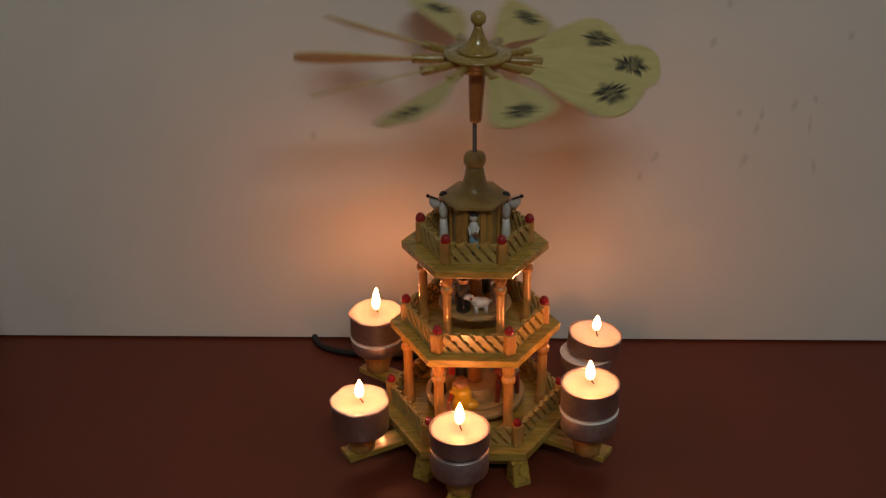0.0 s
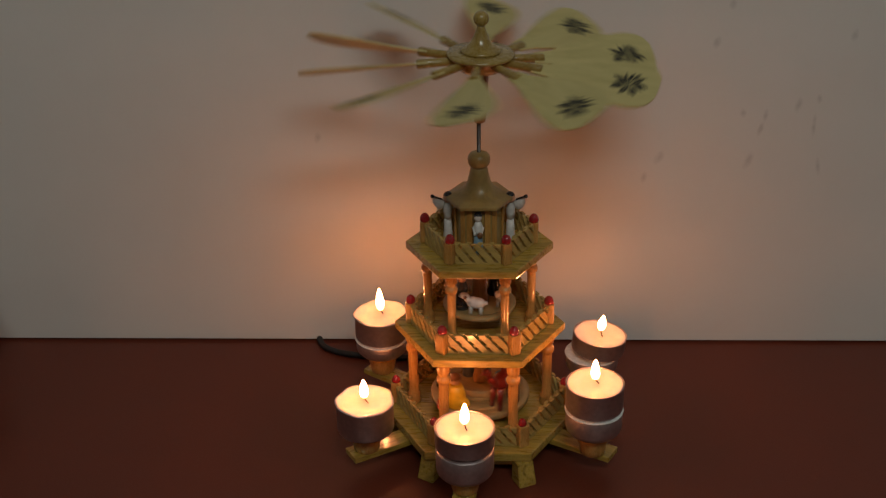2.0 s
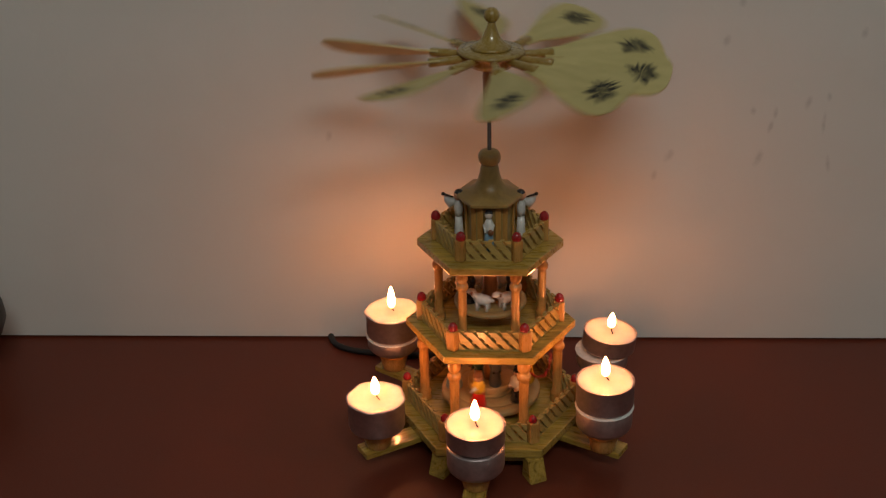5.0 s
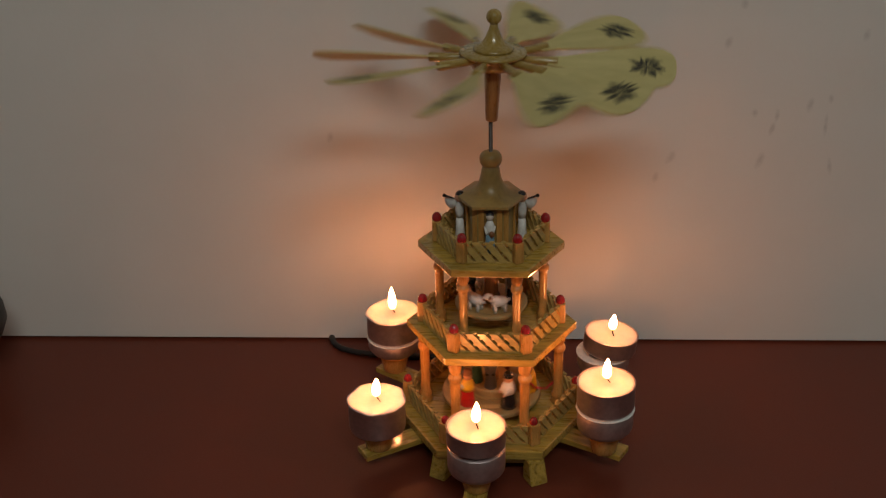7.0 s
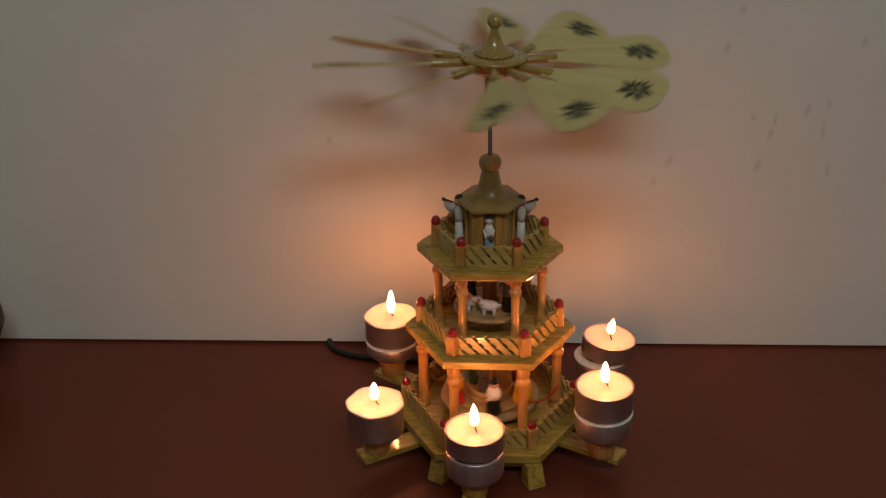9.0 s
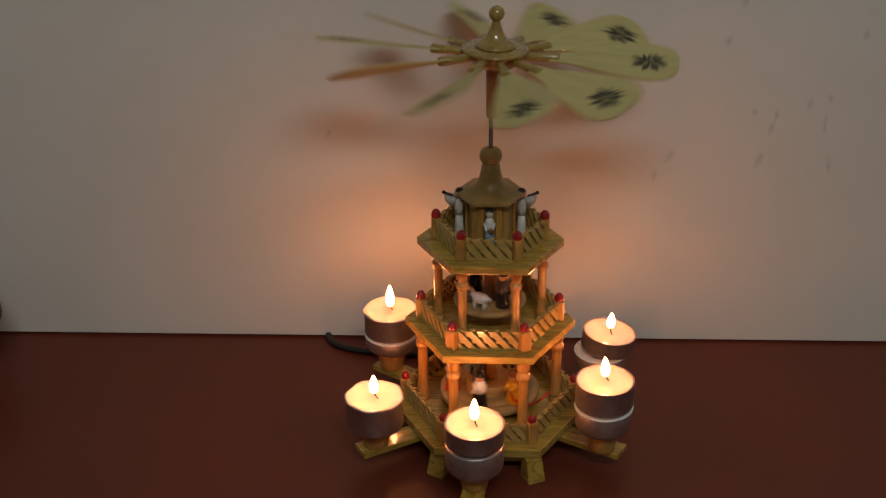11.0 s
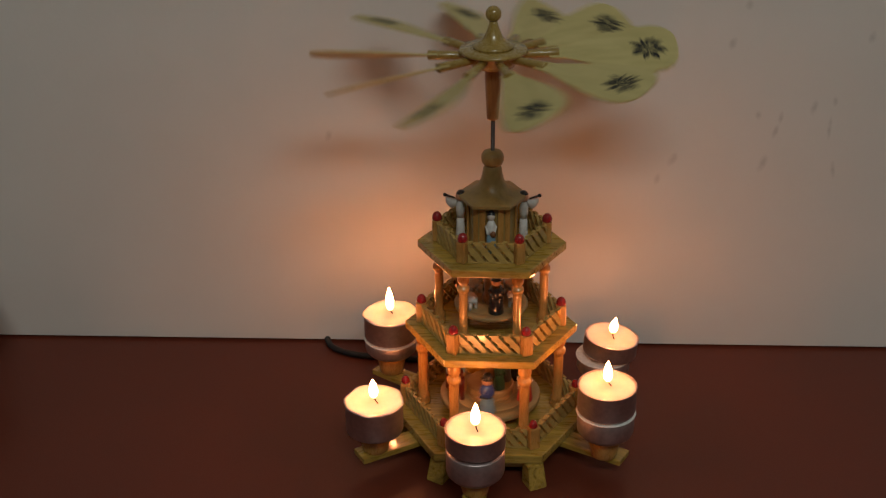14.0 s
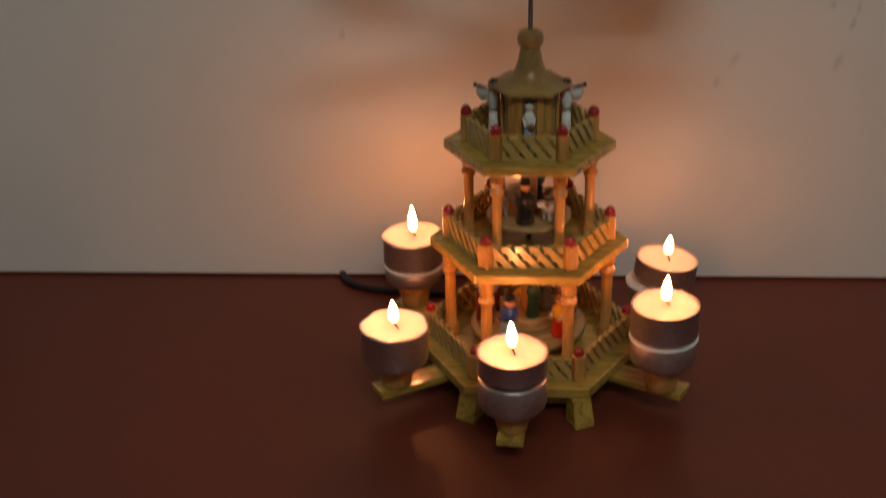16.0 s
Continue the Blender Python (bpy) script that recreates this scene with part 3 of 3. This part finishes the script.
def build_spindle():
    bm = bmesh.new()
    rod(bm, (0, 0, TOP1 + .0004), (0, 0, 0.2345), 0.0014, 0.0013, 12)
    part("rod", bm, STEEL, spindle, "thin dark steel rod")
    d1 = [(0.0300, -.0045), (0.0335, -.0040), (0.0343, -.0030), (0.0343, -.0006), (0.0337, 0), (0.0262, .0001), (0.0258, -.0004), (0.0254, .0001), (0.0170, .0001), (0.0167, -.0003), (0.0164, .0001)]
    part("turntable", lathe(d1, 56), DISC_WOOD, spindle, "pale wooden turntable with turned rings", pose(0, 0, DISC1))
    d2 = [(0.0215, -.0032), (0.0240, -.0028), (0.0245, -.0020), (0.0245, -.0005), (0.0240, 0), (0.0195, .0001), (0.0192, -.0003), (0.0189, .0001)]
    part("turntable", lathe(d2, 48), DISC_WOOD, spindle, "small pale wooden turntable", pose(0, 0, DISC2))
    part("drum", lathe([(0.0160, 0), (0.0160, .0022), (0.0156, .0026), (0.0160, .0030), (0.0160, .0072), (0.0154, .0080)], 40), DISC_WOOD, spindle, "raised pale wooden drum", pose(0, 0, DISC1))
    part("bushing", lathe([(0.0050, 0), (0.0050, .004), (0.0042, .007), (0.0040, .024), (0.0050, .036)], 20), STEM_WOOD, spindle, "brown turned bushing", pose(0, 0, DISC1 + .008))
    part("bushing", lathe([(0.0060, 0), (0.0062, .004), (0.0048, .006), (0.0046, .026), (0.0055, .034)], 20), STEM_WOOD, spindle, "brown turned bushing", pose(0, 0, DISC2))


build_spindle()

# ---------------------------------------------------------------- figures, each one plain painted mesh


def robed(name, label, h, w, robe, top, hat, face=SKIN, arms=None, cloak=None):
    """A small turned figure with robe, shoulders, head and hat, facing +x."""
    bm = bmesh.new()
    mats = [robe, top, face, hat, arms or top, BLACK if top in (BLACK, GREY) else face]
    lathe([(w * .95, 0), (w, h * .02), (w * .86, h * .2), (w * .72, h * .40), (w * .70, h * .46)], 18, bm, mat=0)
    lathe([(w * .72, h * .40), (w * .86, h * .50), (w * .84, h * .60), (w * .60, h * .69), (w * .34, h * .73)], 18, bm, mat=1)
    ball(bm, (0, 0, h * .81), h * .115, 2, (1, 1, 1.1), 14)
    lathe([(h * .125, h * .855), (h * .130, h * .87), (h * .105, h * .90), (h * .095, h * .97), (h * .05, h * 1.0), (0, h * 1.0)], 16, bm, mat=3)
    for s in (-1, 1):
        rod(bm, (0, s * w * .8, h * .60), (w * .75, s * w * .55, h * .42), w * .25, w * .2, 8, 4)
        ball(bm, (w * .82, s * w * .5, h * .41), w * .22, 5, (1, 1, 1), 8)
    me = mesh_of(name, bm, mats)
    return tagged(new(name, me), label, "figurine")


def sheep(label):
    bm = bmesh.new()
    ball(bm, (0, 0, .0078), .0046, 0, (1.25, .80, .82))
    ball(bm, (.0020, 0, .0092), .0034, 0, (1, .85, .9))
    rod(bm, (.0036, 0, .0090), (.0062, 0, .0122), .0024, .0020, 10)
    ball(bm, (.0070, 0, .0130), .0025, 0, (1.15, .85, .9))
    ball(bm, (.0092, 0, .0124), .0012, 0, (1, .8, .8), 8)
    for s in (-1, 1):
        ball(bm, (.0062, s * .0022, .0128), .0013, 1, (.8, .6, 1.2), 8)
        for x in (-.0030, .0030):
            rod(bm, (x, s * .0019, 0), (x, s * .0017, .006), .0009, .0011, 8)
    ball(bm, (-.0060, 0, .0080), .0011, 0, (1, .7, 1.3), 8)
    bmesh.ops.scale(bm, vec=(1.12, 1.16, 0.96), verts=bm.verts[:])
    return tagged(new("sheep", mesh_of("sheep", bm, [WHITE, BROWN])), label, "sheep figurine", "sheep on the turntable")


def camel():
    bm = bmesh.new()
    ball(bm, (0, 0, .0175), .0072, 0, (1.35, .72, .75))
    ball(bm, (-.001, 0, .0232), .0036, 0, (1, .8, 1.1))
    box(bm, (.0085, .0112, .0040), pose(-.001, 0, .0190), .0010, 1)
    rod(bm, (.0080, 0, .0175), (.0128, 0, .0240), .0028, .0018, 10, 0)
    rod(bm, (.0128, 0, .0240), (.0136, 0, .0280), .0018, .0016, 10, 0)
    ball(bm, (.0152, 0, .0285), .0023, 0, (1.5, .8, .85), 10)
    for s in (-1, 1):
        for x in (-.0062, .0062):
            rod(bm, (x * 1.15, s * .0034, 0), (x, s * .0028, .015), .0014, .0021, 8, 0)
    bmesh.ops.scale(bm, vec=(1.15, 1.15, 1.15), verts=bm.verts[:])
    return tagged(new("camel", mesh_of("camel", bm, [DARK_RED, PALE_BLUE])), "dark red painted camel with a pale saddle", "camel figurine")


def kneeler():
    bm = bmesh.new()
    lathe([(.0050, 0), (.0052, .001), (.0046, .005), (.0040, .009), (.0030, .0115)], 16, bm, mat=0)
    ball(bm, (-.0030, 0, .0030), .0034, 0, (1.5, 1, .8))
    ball(bm, (.0010, 0, .0142), .0030, 1)
    lathe([(.0031, .0150), (.0030, .0163), (.0015, .0175), (0, .0177)], 14, bm, at=(.0008, 0, 0), mat=2)
    rod(bm, (.001, .003, .0100), (.0058, .0012, .0085), .0012, .0010, 8, 0)
    rod(bm, (.001, -.003, .0100), (.0058, -.0012, .0085), .0012, .0010, 8, 0)
    # the red rope held towards the camel
    pts = [(.005, 0, .0082), (.006, .004, .0046), (.004, .009, .0030), (.000, .013, .0042), (-.006, .0165, .0090)]
    for a, b in zip(pts, pts[1:]):
        rod(bm, a, b, .0006, .0006, 6, 3)
    bmesh.ops.scale(bm, vec=(1.4, 1.4, 1.4), verts=bm.verts[:])
    return tagged(new("kneeling_figure", mesh_of("kneeling_figure", bm, [YELLOW, SKIN, BROWN, BRIGHT_RED])), "yellow painted kneeling figure holding a red rope", "figurine")


def angel(label, robe=WHITE, side=0, h=0.030, lower=None):
    """A standing winged figure facing +x; side sets which way the wing and the horn reach."""
    bm = bmesh.new()
    w = h * (.092 if side else .120)
    mats = [robe, WHITE, SKIN if side else PALE_FACE, BLACK, lower or robe, BROWN]
    lathe([(w * .95, 0), (w, h * .02), (w * .80, h * .25), (w * .66, h * .45)], 16, bm, mat=4)
    lathe([(w * .66, h * .45), (w * .80, h * .56), (w * .82, h * .64), (w * .5, h * .73), (w * .3, h * .75)], 16, bm, mat=0)
    ball(bm, (0, 0, h * .83), h * .082, 2, (1, 1, 1.1), 12)
    ball(bm, (-h * .016, 0, h * .862), h * .085, 3, (1, 1, .95), 12)
    if side:
        # a raised arm in a wide drooping sleeve under a dark horn held level
        n = 9
        rings = []
        for k in range(n):
            u = k / (n - 1)
            y = .0016 + .0084 * u
            top_z = h * (.76 + .035 * u)
            low_z = h * (.68 - .10 * math.sin(math.pi * u * .88))
            cz, hz, hx = (top_z + low_z) / 2, (top_z - low_z) / 2, .0016 + .0012 * math.sin(math.pi * (0.15 + .75 * u))
            rings.append([bm.verts.new((.0006 + hx * math.cos(q * math.pi / 5), side * y, cz + hz * math.sin(q * math.pi / 5))) for q in range(10)])
        fs = [bm.faces.new(rings[0]), bm.faces.new(rings[-1][::-1])]
        for lo, hi in zip(rings, rings[1:]):
            for q in range(10):
                fs.append(bm.faces.new((lo[q], hi[q], hi[(q + 1) % 10], lo[(q + 1) % 10])))
        for q in fs:
            q.material_index, q.smooth = 1, len(q.verts) == 4
        bmesh.ops.recalc_face_normals(bm, faces=fs)
        rod(bm, (.0026, side * .0024, h * .81), (.0026, side * .0102, h * .812), .0005, .0009, 8, 3)
        ball(bm, (.0026, side * .0105, h * .812), .0013, 3, (1, 1, 1), 8)
        ball(bm, (.0022, side * .0082, h * .80), .0010, 2, (1, 1, 1), 8)
    else:
        for s in (-1, 1):
            rod(bm, (0, s * w * .8, h * .62), (w * .9, s * w * .5, h * .48), w * .25, w * .2, 8, 0)
        ball(bm, (w * .85, w * .35, h * .48), w * .5, 5, (.7, 1, 1.2), 10)
    return tagged(new("angel_figurine", mesh_of("angel_figurine", bm, mats)), label, "figurine", "angels on the upper board")


def stand(ob, r, a, z, face):
    ob.matrix_basis = Matrix.Translation(polar(r, a, z)) @ pose(0, 0, 0, 0, 0, face)
    return ob


stand(angel("white and pale blue angel holding a brown instrument", WHITE, 0, 0.0320, PALE_BLUE), 0.0190, -92, TOP3, -92)
stand(angel("white winged angel raising a dark horn", WHITE, -1, 0.0385), 0.0204, -179, TOP3, -125)
stand(angel("white winged angel raising a dark horn", WHITE, 1, 0.0385), 0.0204, -3, TOP3, -55)

OMEGA, PHASE = -190.42, -0.88
RIDERS = []  # thing, radius, angle on the turntable, height, turn


def ride(ob, r, t_front, z, turn=0):
    """Puts a figure on a turntable; it passes the front at t_front seconds."""
    RIDERS.append((ob, r, -90 - OMEGA * t_front - PHASE, z, turn))


ride(robed("king_figurine", "painted figurine with a dark blue coat and pale blue robe", .0300, .0060, PALE_BLUE, BLUE, BLACK), 0.0255, 6.41, DISC1, -90)
ride(robed("king_figurine", "painted figurine with a yellow coat and scarlet robe", .0280, .0055, BRIGHT_RED, YELLOW, BROWN, SKIN, WHITE), 0.0255, 6.79, DISC1, -90)
ride(robed("shepherd_figurine", "painted figurine with a white coat and black robe", .0280, .0058, BLACK, WHITE, BLACK, SKIN, WHITE), 0.0255, 7.14, DISC1, -90)
ride(kneeler(), 0.0250, 7.46, DISC1, -90)
ride(camel(), 0.0245, 7.90, DISC1, -90)
ride(robed("robed_figurine", "dark green robed figurine", .0290, .0042, GREEN, GREEN, GREEN, GREEN), 0.0105, 6.62, DISC1 + .008, 0)
ride(robed("robed_figurine", "slate grey robed figurine", .0290, .0046, GREY, GREY, GREY, GREY), 0.0105, 6.98, DISC1 + .008, 0)
ride(robed("shepherd_figurine", "black coated figurine with a black hat", .0280, .0056, BLACK, BLACK, BLACK), 0.0150, 6.50, DISC2, 0)
ride(sheep("white sheep figurine with a brown ear"), 0.0165, 6.80, DISC2, -90)
ride(sheep("white sheep figurine with a brown ear"), 0.0165, 7.10, DISC2, -90)
ride(robed("shepherd_figurine", "slender black coated figurine with a grey collar", .0280, .0050, BLACK, GREY, BLACK), 0.0150, 7.40, DISC2, 0)
ride(sheep("white sheep figurine with a brown ear"), 0.0165, 7.63, DISC2, -90)
ride(sheep("white sheep figurine with a brown ear"), 0.0165, 8.03, DISC2, -90)

# ---------------------------------------------------------------- small things on the table


def cable():
    cu = bpy.data.curves.new("cable", "CURVE")
    cu.dimensions, cu.bevel_depth, cu.bevel_resolution = "3D", 0.0024, 3
    pts = [(-0.128, 0.170), (-0.130, 0.118), (-0.120, 0.102), (-0.095, 0.094), (-0.05, 0.090), (-0.01, 0.092), (0.03, 0.112), (0.04, 0.15)]
    sp = cu.splines.new("NURBS")
    sp.points.add(len(pts) - 1)
    for p, (x, y) in zip(sp.points, pts):
        p.co = (x, y, 0.0026, 1)
    sp.use_endpoint_u, sp.order_u = True, 4
    cu.materials.append(CABLE)
    ob = tagged(new("cable", cu), "thin black rubber cable lying by the wall", "cable")
    return ob


cable()


def dark_pot():
    """A dark bulging vessel by the wall, of which only the rounded flank shows."""
    v = thing("dark_vase", "dark grey rounded vase standing by the wall", "vase", pose(-0.4088, 0.062, 0))
    part("body", lathe([(0.020, 0), (0.021, .003), (0.022, .014), (0.030, .026), (0.0415, .038), (0.0455, .048), (0.0445, .058), (0.038, .072), (0.030, .084), (0.022, .094), (0.019, .100), (0.016, .100)], 40), DARK_PLASTIC, v, "dark grey rounded body")
    return v


dark_pot()


def motions():
    steps = [i / 10 for i in range(161)]
    lean, wobble = pose(0, 0, 0, -0.69, 0.83, 0), pose(0, 0, 0, 0.84, 0.68, 0)
    walk(rotor, [(t, Matrix.Translation((0, 0, PIVOT)) @ lean @ pose(0, 0, 0, 0, 0, PHASE + OMEGA * t) @ wobble) for t in steps])
    walk(spindle, [(t, pose(0, 0, 0, 0, 0, PHASE + OMEGA * t)) for t in steps])
    for ob, z, ph in FLAMES:
        walk(ob, [(t / 4, pose(-0.0001, 0, z, 2.2 * math.sin(2.1 * t + ph), 2.6 * math.sin(1.3 * t + 3 * ph), 0)) for t in range(65)])
    for ob, r, a, z, turn in RIDERS:
        walk(ob, [(t, pose(0, 0, 0, 0, 0, PHASE + OMEGA * t) @ Matrix.Translation(polar(r, a, z)) @ pose(0, 0, 0, 0, 0, a + turn)) for t in steps])


motions()
